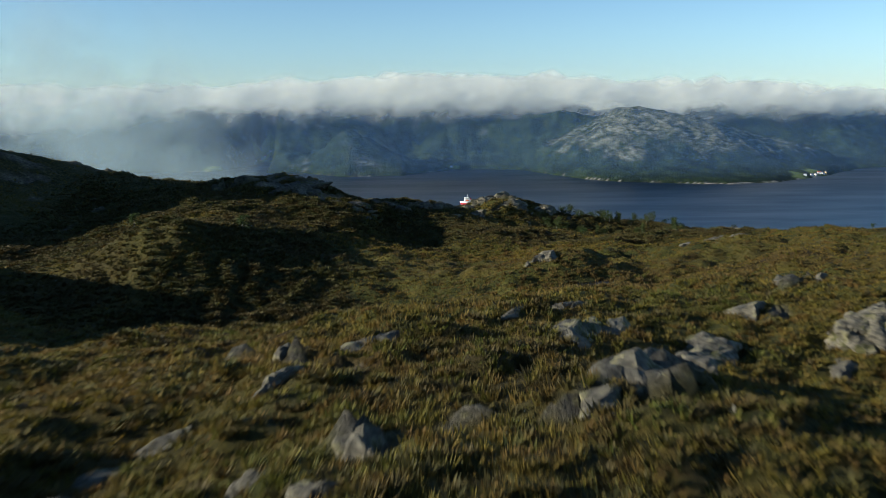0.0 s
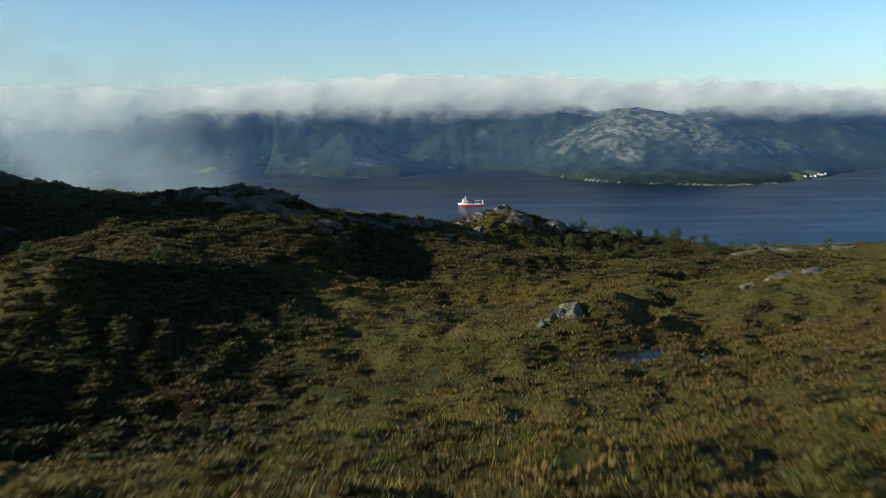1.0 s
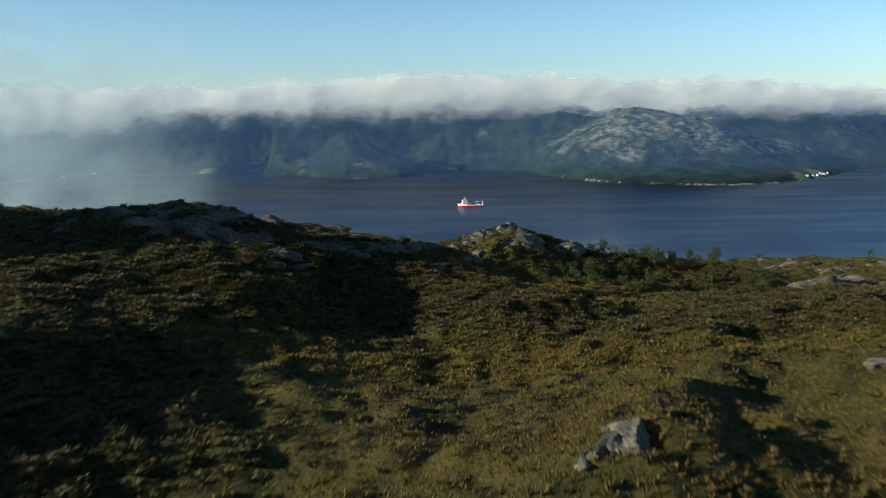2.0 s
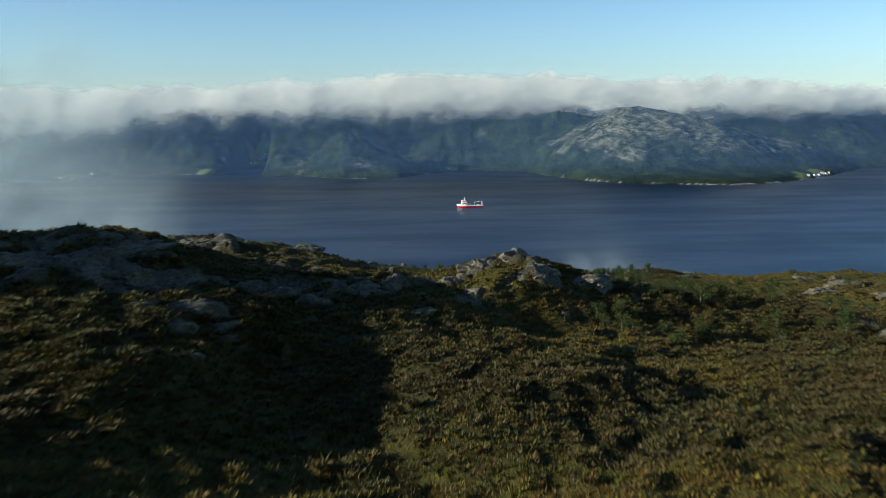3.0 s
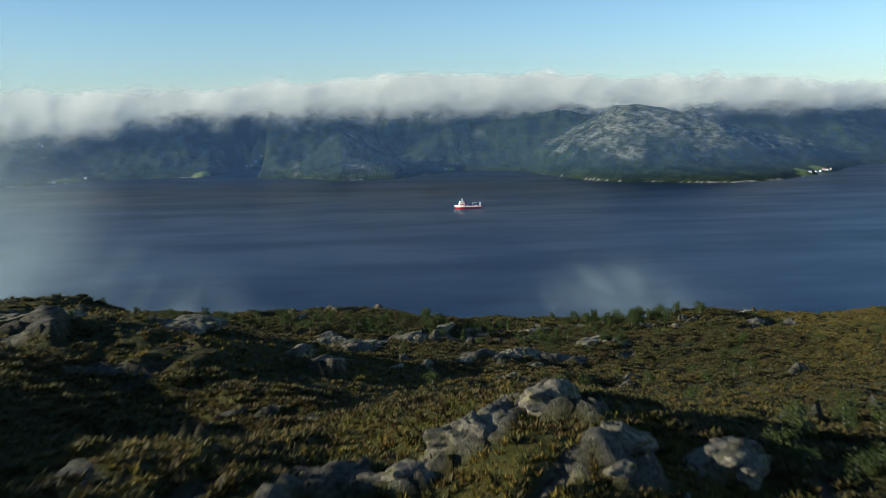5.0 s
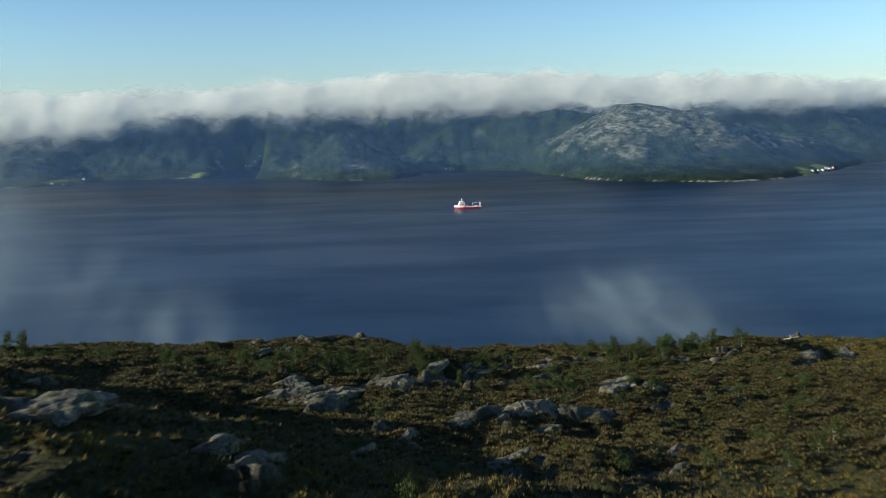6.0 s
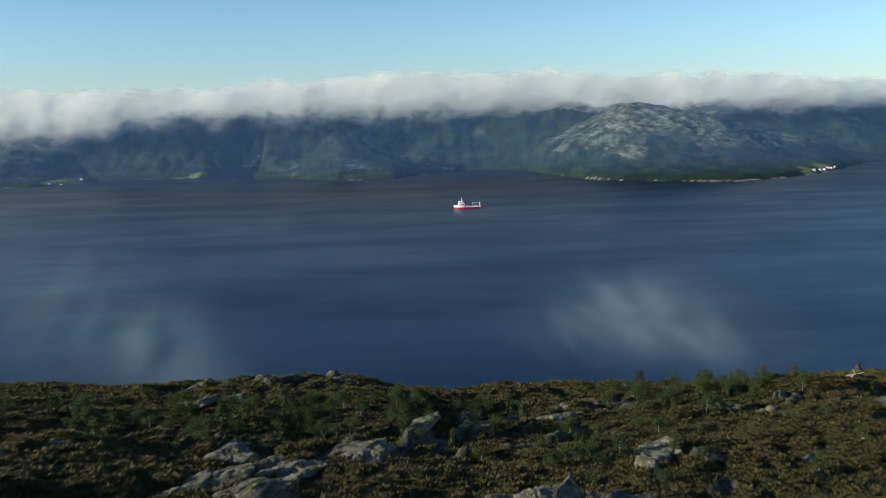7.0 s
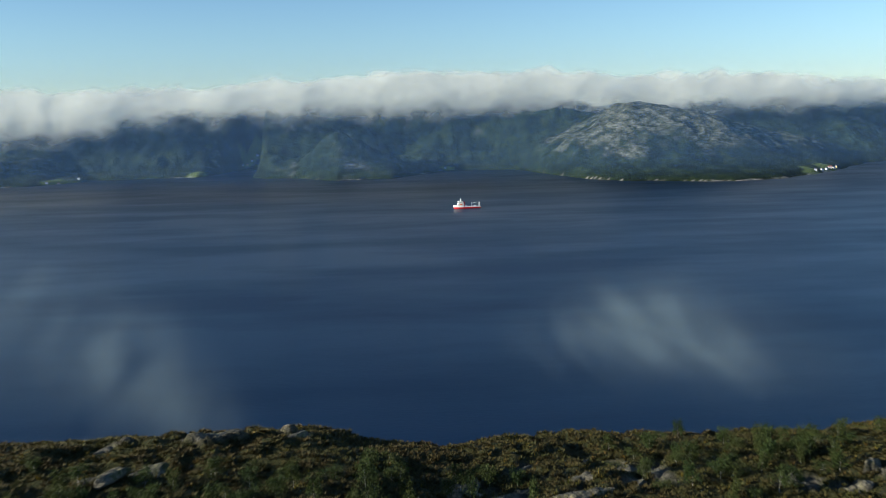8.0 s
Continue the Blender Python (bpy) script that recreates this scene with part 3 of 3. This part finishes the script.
# ---- rocks ----
def rock_mesh(seed, sx, sy, sz, stone):
    """A weathered slab: a blunt wedge with bedding ribs along its length and cracks across."""
    bm = bmesh.new()
    bmesh.ops.create_icosphere(bm, subdivisions=5 if sx > 2.4 else 4, radius=1)
    off = Vector((seed * 7.31, seed * 3.17, seed * 1.7))
    rnd = random.Random(seed)
    cuts = []
    for _ in range(9):
        n = Vector((rnd.uniform(-1, 1), rnd.uniform(-1, 1), rnd.uniform(0.1, 1.2))).normalized()
        cuts.append((n, rnd.uniform(0.55, 0.85)))
    for v in bm.verts:
        p = v.co.copy()
        for n, d in cuts:
            over = p.dot(n) - d
            if over > 0:
                p -= n * over * 0.93
        q = Vector((p.x * sx, p.y * sy, p.z * sz))
        rib = abs(noise.noise(Vector((q.x * 0.35, q.y * 1.6, q.z * 2.2)) + off))
        crack = max(0.0, 1 - 9 * abs(noise.noise(Vector((q.x * 0.9, q.y * 0.5, q.z * 0.4)) + off * 2)))
        k = 1 + 0.26 * noise.noise(p * 1.7 + off) + 0.16 * noise.noise(q * 1.7 + off) + 0.26 * rib - 0.16 * crack + 0.05 * noise.noise(q * 5 + off) + 0.025 * noise.noise(q * 13 + off)
        v.co = q * k
    me = bpy.data.meshes.new("rock")
    bm.to_mesh(me)
    bm.free()
    me.materials.append(stone)
    return me


def rocks(name, label, group, rows, turn, stone, sink=0.26, long=1.0, wide=1.0):
    for k, (x, y, w, h) in enumerate(rows):
        rnd = random.Random(len(name) * 100 + k)
        me = rock_mesh(len(name) * 50 + k, long * w * rnd.uniform(0.5, 0.68), wide * w * rnd.uniform(0.2, 0.3), max(h * 0.72, w * 0.13), stone)
        ob = new(name, me)
        ob.matrix_world = pose(x, y, land(x, y) - sink * h, rnd.uniform(-4, 14), rnd.uniform(-10, 6), turn + rnd.uniform(-18, 18))
        tagged(ob, label, "rock", group)


rocks("rock_outcrop", "weathered grey gneiss outcrop with lichen among grass", "outcrops on the near heath", OUTCROPS, 50, ROCK, 0.24, 1.1, 1.5)
rocks("rock_slab", "long weathered grey rock slab rising from the grass", "slabs on the near heath", SLABS, 52, ROCK, 0.24, 1.4, 1.5)
rocks("knoll_rock", "pale sunlit rock slab on the heathery knoll", "slabs on the knoll", KNOLL_ROCKS, 35, ROCK, 0.26, 1.2, 1.45)
rocks("ridge_rock", "rounded gneiss slab with shade in its colour on the ridge", "slabs on the ridge", RIDGE_ROCKS, 40, SHADE_TONED_ROCK, 0.32, 1.0, 1.2)
rocks("crest_rock", "lichened gneiss block with shade in its colour on the ridge crest", "blocks on the ridge crest", CREST_ROCKS, 35, SHADE_TONED_ROCK, 0.4, 0.9, 1.3)
rocks("shelf_rock", "grey rock slab in the hollow behind the ridge", "slabs behind the ridge", SHELF_ROCKS, 38, ROCK)
rocks("rib_rock", "long grey rock rib between birches and heather", "rock ribs above the brink", RIB_ROCKS, 45, ROCK, 0.34, 1.15, 1.2)
rocks("flank_rock", "pale flat rock pavement on the grassy flank", "rock pavements on the flank", FLANK_ROCKS, 30, ROCK, 0.36, 1.1, 1.3)
rocks("edge_rock", "low grey rock hump at the hillside edge", "humps along the edge", EDGE_ROCKS, 35, ROCK, 0.4)


# ---- bog pool ----
def pool():
    px, py, pz = POND
    bm = bmesh.new()
    bmesh.ops.create_circle(bm, cap_ends=True, segments=48, radius=1)
    for v in bm.verts:
        v.co = Vector((v.co.x * 4.2, v.co.y * 3.4, 0))
    me = bpy.data.meshes.new("bog_pool")
    bm.to_mesh(me)
    bm.free()
    me.materials.append(POOL)
    ob = new("bog_pool", me)
    ob.location = (px, py, pz)
    tagged(ob, "small dark peat pool reflecting sky among tussocks", "pool", kind="structure")


pool()


# ---- grass, heather ----
def blades(name, label, material, x, y, count, length, width, lean, rng, lift=0.0):
    """Tussocks at x, y: each a bunch of pointed blades."""
    n = len(x)
    z = ground_z(x, y) - 0.05 + lift
    big = (0.6 + 0.8 * rng.random(n)) * length
    around = rng.random((n, count)) * 2 * np.pi
    out = lean * rng.random((n, count)) ** 0.7
    tall = big[:, None] * (0.55 + 0.45 * rng.random((n, count)))
    dx, dy = np.cos(around), np.sin(around)
    root = big[:, None] * 0.45 * rng.random((n, count))
    bx, by = x[:, None] + dx * root, y[:, None] + dy * root
    w = width * (0.6 + 0.8 * rng.random((n, count))) * big[:, None] / length
    base = np.repeat(z[:, None], count, 1)
    a = np.stack([bx - dy * w, by + dx * w, base], -1)
    b = np.stack([bx + dy * w, by - dx * w, base], -1)
    c = np.stack([bx + dx * out * tall, by + dy * out * tall, base + tall], -1)
    co = np.stack([a, b, c], 2).reshape(-1, 3)
    me = array_mesh(name, co, np.arange(len(co)).reshape(-1, 3))
    me.materials.append(material)
    return tagged(new(name, me), label, "vegetation", kind="stuff")


def vegetation():
    rng = np.random.default_rng(5)

    def places(n, x0, x1, y0, y1, keep):
        x, y = rng.uniform(x0, x1, n), y0 + (y1 - y0) * rng.random(n) ** 1.15
        d = np.hypot((x - POND[0]) / 2.4, (y - POND[1] - 0.45 * (x - POND[0])) / 1.3)
        ok = (bare(x, y) < 0.25) & (keep(x, y) > rng.random(n)) & ((d > 1) | (rng.random(n) < 0.04))
        return x[ok], y[ok]

    def patch(x, y):
        return np.clip(1.1 - 1.1 * heathery(x, y), 0, 1)

    x, y = places(130000, -42, 62, 8, 112, lambda x, y: 0.15 + 0.85 * patch(x, y))
    blades("moor_grass", "olive and straw-coloured moor grass tussocks", TUFT, x, y, 8, 0.19, 0.032, 1.1, rng)
    x, y = places(60000, -60, 100, 100, 247, lambda x, y: 0.3 + 0.7 * patch(x, y))
    blades("moor_grass", "olive and straw-coloured moor grass tussocks", TUFT, x, y, 10, 0.27, 0.05, 1.0, rng)
    x, y = places(40000, -34, 48, 86, 165, lambda x, y: 0.12 + 0.88 * patch(x, y))
    blades("moor_grass", "olive and straw-coloured moor grass tussocks", TUFT, x, y, 8, 0.26, 0.045, 1.0, rng)
    x, y = places(90000, -48, 78, 10, 245, lambda x, y: 1.0 - 0.9 * patch(x, y))
    blades("heather", "dark green and brown heather cushions", LING, x, y, 16, 0.26, 0.052, 1.4, rng)
    x, y = places(34000, -16, 42, 92, 152, lambda x, y: 0.2 + 0.8 * heathery(x, y))
    blades("heather", "dark green and brown heather cushions", LING, x, y, 12, 0.27, 0.07, 1.4, rng)
    x, y = places(26000, -46, -3, 54, 118, lambda x, y: 0.1 + 0.9 * heathery(x, y))
    blades("heather", "dark green and brown heather cushions", LING, x, y, 12, 0.27, 0.07, 1.4, rng)
    x, y = places(44000, -50, 80, 172, 247, lambda x, y: 0.3 + 0.7 * heathery(x, y))
    blades("heather", "dark green and brown heather cushions", LING, x, y, 16, 0.26, 0.052, 1.3, rng)
    x, y = places(14000, -18, 34, 8, 50, lambda x, y: 1 + 0 * x)
    blades("moor_grass", "olive and straw-coloured moor grass tussocks", TUFT, x, y, 12, 0.28, 0.03, 0.9, rng)
    x, y = places(16000, -18, 34, 8, 50, lambda x, y: smooth(-0.1, 0.5, fbm(x, y, 2.5, 2, 207)))
    blades("heather", "dark green and brown heather cushions", LING, x, y, 14, 0.24, 0.06, 1.4, rng)
    x = rng.normal(POND[0] + 3, 7.5, 1500)
    y = rng.normal(POND[1] - 2, 4.5, 1500)
    dry = np.hypot((x - POND[0]) / 2.6, (y - POND[1] - 0.45 * (x - POND[0])) / 1.4) + 0.5 * rng.random(1500) > 1
    x, y = x[dry], y[dry]
    blades("sedge", "russet sedge tussocks round the pool", m_leaf("sedge", (0.04, 0.026, 0.009), (0.17, 0.11, 0.035)), x, y, 14, 0.3, 0.045, 1.0, rng)


vegetation()


# ---- birches ----
def birch(seed, tall, wide):
    rnd = random.Random(seed)
    top = new("birch_tree")
    bm = bmesh.new()
    p, r = Vector((0, 0, -0.15)), 0.036 * tall / 2.5
    tips = []
    for k in range(5):
        q = p + Vector((rnd.uniform(-0.1, 0.1), rnd.uniform(-0.1, 0.1), 1)) * tall * 0.18
        rod(p, q, r, r * 0.78, 7, bm)
        if k:
            for _ in range(2):
                a = rnd.uniform(0, 6.28)
                e = q + Vector((math.cos(a) * wide * rnd.uniform(0.4, 0.8), math.sin(a) * wide * rnd.uniform(0.4, 0.8), tall * rnd.uniform(0.08, 0.22)))
                rod(q, e, r * 0.5, r * 0.15, 5, bm)
                tips.append(e)
        p, r = q, r * 0.78
    tips.append(p)
    part("trunk", bm, BARK, top, "pale birch bark")
    rng = np.random.default_rng(seed)
    blobs = np.array([[*t] for t in tips])
    pick = rng.integers(0, len(blobs), 900)
    spread_ = np.array([wide * 0.27, wide * 0.27, tall * 0.11])
    c = blobs[pick] + rng.normal(size=(900, 3)) * spread_
    c[:, 2] = np.maximum(c[:, 2], 0.22 * tall)
    u, v = rng.normal(size=(900, 3)), rng.normal(size=(900, 3))
    u /= np.linalg.norm(u, axis=1)[:, None]
    v /= np.linalg.norm(v, axis=1)[:, None]
    s = (0.06 + 0.06 * rng.random(900))[:, None] * tall / 2.4
    co = np.stack([c - u * s, c + v * s * 0.7, c + u * s, c - v * s * 0.7], 1).reshape(-1, 3)
    me = array_mesh("crown", co, np.arange(len(co)).reshape(-1, 4))
    me.materials.append(LEAF)
    crown = new("crown", me)
    crown.parent = top
    return tagged(top, "small mountain birch with green-gold leaves", "tree", "birches above the brink")


def woods():
    rnd = random.Random(12)
    kinds = [birch(31, 1.8, 0.66), birch(32, 1.45, 0.62), birch(33, 1.2, 0.75), birch(34, 0.9, 0.7), birch(35, 1.6, 0.5), birch(36, 1.35, 0.6), birch(37, 1.05, 0.6)]
    spots = [(18.6, 210.4), (32.5, 207.4), (31.7, 211.0), (24.0, 195.2), (6.4, 209.5), (1.4, 213.7), (19.9, 124.2), (20.9, 122.1), (22.0, 126.9), (-30.7, 88.8), (-17.2, 79.8)]
    for cx, cy, sx, sy, n in ((38, 218, 5, 4, 30), (39, 222, 7, 4, 28), (3, 209, 5, 3, 18), (-14, 205, 6, 3, 14), (16, 215, 8, 3, 14), (26, 203, 5, 3, 10), (22, 206, 15, 7, 14), (4, 207, 14, 6, 14),
                              (-20, 208, 16, 7, 16), (58, 192, 18, 14, 18), (30, 127, 6, 7, 26), (44, 138, 13, 9, 24), (-14, 212, 9, 4, 14), (8, 214, 8, 3, 12), (76, 208, 18, 9, 8),
                              (-36, 206, 14, 8, 14), (-2, 172, 18, 10, 4), (36, 168, 12, 10, 4)):
        for _ in range(n):
            x, y = rnd.gauss(cx, sx), rnd.gauss(cy, sy)
            if y < 221 or 28 < x < 52:
                spots.append((x, y))
    for k, (x, y) in enumerate(spots):
        m = pose(x, y, land(x, y) - 0.05, rnd.uniform(-4, 4), rnd.uniform(-4, 4), rnd.uniform(0, 360))
        if k < len(kinds):
            kinds[k].matrix_basis = m
        else:
            copy_thing(rnd.choice(kinds), m)


woods()


# ---- dead branches on the mound ----
def dead_branches():
    x, y = 61.5, 228.0
    bm = bmesh.new()
    rod((-1.2, 0, 0.1), (1.1, 0.3, 0.35), 0.09, 0.05, 7, bm)
    rod((-0.7, -0.4, 0.08), (0.5, 0.5, 0.6), 0.07, 0.03, 6, bm)
    rod((0.1, 0.1, 0.2), (-0.3, 0.2, 0.8), 0.05, 0.02, 6, bm)
    me = bpy.data.meshes.new("dead_branch")
    bm.to_mesh(me)
    bm.free()
    me.materials.append(m_plain("bleached_wood", (0.5, 0.45, 0.36), 0.8, 0.4))
    ob = new("dead_branch", me)
    ob.location = (x, y, land(x, y) - 0.05)
    tagged(ob, "bleached dead branches lying on the mound", "branch")


dead_branches()


# ---- the ship ----
def ship():
    red, white = m_plain("red_hull_paint", (0.55, 0.02, 0.03), 0.4), m_plain("white_ship_paint", (0.8, 0.8, 0.78), 0.4, 0.08)
    deck, glass = m_plain("green_grey_deck", (0.16, 0.2, 0.17), 0.7, 0.3), m_plain("dark_window_glass", (0.02, 0.025, 0.03), 0.1)
    orange, grey = m_plain("orange_boat_paint", (0.75, 0.18, 0.03), 0.5), m_plain("grey_steel", (0.3, 0.31, 0.32), 0.5)
    top = new("ship")
    tagged(top, "red-hulled offshore ship with white superstructure on the fjord", "ship")
    stations = [(-39, 0.03, 9.6), (-36, 0.30, 9.4), (-31, 0.62, 9.1), (-24, 0.88, 8.8), (-14, 1, 8.4), (-10, 1, 8.2), (-9.5, 1, 4.6), (20, 1, 4.6), (34, 0.96, 4.8), (38, 0.9, 5.0)]

    def shell(low, high, out, grow=0.0):
        bm = bmesh.new()
        rings = []
        for x, b, free in stations:
            if not out(x):
                continue
            z0, z1 = low, high(free)
            half = 8.5 * b
            rake = -0.22 * max(0, 1 - b)
            ring = [(x + rake * (z - 4) * 2, s * (half * (0.72 + 0.28 * min(1, (z + 3) / 6)) + grow), z) for s, z in ((-1, z1), (-1, (z0 + z1) / 2), (-1, z0), (1, z0), (1, (z0 + z1) / 2), (1, z1))]
            rings.append([bm.verts.new(c) for c in ring])
        for r0, r1 in zip(rings, rings[1:]):
            for i in range(6):
                bm.faces.new((r0[i], r0[(i + 1) % 6], r1[(i + 1) % 6], r1[i]))
        bm.faces.new(rings[0])
        bm.faces.new(rings[-1][::-1])
        bmesh.ops.recalc_face_normals(bm, faces=bm.faces)
        return bm

    part("hull", shell(-3, lambda f: min(f, 4.6) - 0.5, lambda x: True), red, top, "red painted hull")
    part("forecastle", shell(4.12, lambda f: max(f, 4.7), lambda x: True, 0.02), white, top, "white raised bow")
    part("deck", box(-9, 37, -7.6, 7.6, 4.61, 4.75), deck, top)
    part("bulwark", box(-9, 37, -8.4, -8.1, 4.6, 6.0, 0.05), white, top)
    part("bulwark", box(-9, 37, 8.1, 8.4, 4.6, 6.0, 0.05), white, top)
    house = part("superstructure", box(-27, -9, -7.5, 7.5, 8.3, 14.5, 0.3), white, top)
    for z in (10.0, 12.6):
        part("window_band", box(-26.4, -9.6, -7.54, -7.5, z, z + 0.8), glass, house)
    upper = part("upper_house", box(-25, -11, -6.5, 6.5, 14.5, 17.6, 0.3), white, top)
    part("window_band", box(-24.5, -11.5, -6.54, -6.5, 15.6, 16.5), glass, upper)
    bridge = part("bridge", box(-26, -13, -8.2, 8.2, 17.6, 20.6, 0.35), white, top)
    part("window_band", box(-25.6, -13.4, -8.25, -8.2, 18.7, 20.0), glass, bridge)
    mast = part("mast", rod((-18, 0, 20.5), (-17, 0, 31), 0.9, 0.35, 8), white, top)
    part("radar_bar", box(-19.5, -16, -2.4, 2.4, 25.2, 25.7, 0.1), white, mast)
    for y in (-5, 5):
        part("funnel", box(-9.5, -6.5, y - 1.3, y + 1.3, 8, 18.5, 0.4), red, top)
        part("lifeboat", box(-22, -14, y * 1.66 - 1.1, y * 1.66 + 1.1, 11.0, 13.4, 0.9), orange, top, "orange lifeboat")
    crane = part("crane", rod((14, 5, 4.7), (14, 5, 14), 1.1, 0.9, 10), white, top)
    part("boom", rod((14, 5, 13.5), (29, 2, 16.5), 0.7, 0.35, 6), white, crane)
    part("cab", box(12.6, 15.4, 3.4, 6.6, 12.2, 15.0, 0.2), white, crane)
    for x, w, z, m in ((-3, 6, 9.5, white), (4, 5, 8.0, grey), (22, 6, 8.2, white), (29, 4, 7.4, grey)):
        part("deck_module", box(x - w / 2, x + w / 2, -6, 3, 4.74, z, 0.15), m, top)
    frame_ = part("stern_frame", box(34, 35.4, -7, -5.6, 4.7, 15), white, top)
    part("stern_post", box(34, 35.4, 5.6, 7, 4.7, 15), white, frame_)
    part("stern_beam", box(34, 35.4, -7, 7, 15.0, 16.2), white, frame_)
    return top


SHIP = ship()


# ---- farms on the far shore ----
def farmhouse(x, y, w, d, h, turn, wall, roof):
    top = new("farmhouse")
    part("wall", box(-w / 2, w / 2, -d / 2, d / 2, -3, h), wall, top)
    bm = bmesh.new()
    e, rise = 0.6, d * 0.42
    ring = [[bm.verts.new((sx * (w / 2 + e), yy, zz)) for yy, zz in ((-d / 2 - e, h - 0.2), (0, h + rise), (d / 2 + e, h - 0.2))] for sx in (-1, 1)]
    for i in range(3):
        bm.faces.new((ring[0][i], ring[0][(i + 1) % 3], ring[1][(i + 1) % 3], ring[1][i]))
    bm.faces.new(ring[0])
    bm.faces.new(ring[1][::-1])
    bmesh.ops.recalc_face_normals(bm, faces=bm.faces)
    part("roof", bm, roof, top)
    z = float(far_z(np.array([float(x)]), np.array([float(y)]))[0])
    top.matrix_basis = pose(x, y, z + 0.2, 0, 0, turn)
    return tagged(top, "small pale wooden farmhouse near the far shore", "house", "farmhouses along the far shore")


def farms():
    white, yellow = m_plain("white_boarding", (0.62, 0.61, 0.57), 0.6), m_plain("ochre_boarding", (0.6, 0.45, 0.2), 0.6)
    slate, tile = m_plain("slate_roof", (0.12, 0.12, 0.13), 0.6), m_plain("red_tile_roof", (0.35, 0.1, 0.06), 0.7)
    for x, y, w, t, a, b in ((-862, 4560, 15, 10, yellow, slate), (-838, 4575, 12, 60, white, tile), (-886, 4545, 12, -20, white, slate), (-812, 4590, 11, 35, white, slate),
                             (-1600, 3830, 12, 10, white, slate), (-1560, 3860, 10, 50, white, tile), (-1510, 3960, 10, 0, white, slate),
                             (1630, 3345, 12, 15, white, slate), (1655, 3362, 11, 40, white, slate), (1690, 3405, 14, 0, white, tile), (1715, 3420, 11, 20, white, slate),
                             (1585, 3310, 10, -10, white, slate), (1742, 3455, 10, 60, yellow, slate), (165, 4000, 10, 0, white, slate)):
        farmhouse(x, y, w, 8, 6, t, a, b)


farms()


def motions():
    walk(SHIP, [(0.0, pose(167.0, 2470, 0, 0, 0, 4)), (8.0, pose(164.0, 2470, 0, 0, 0, 4))])


motions()
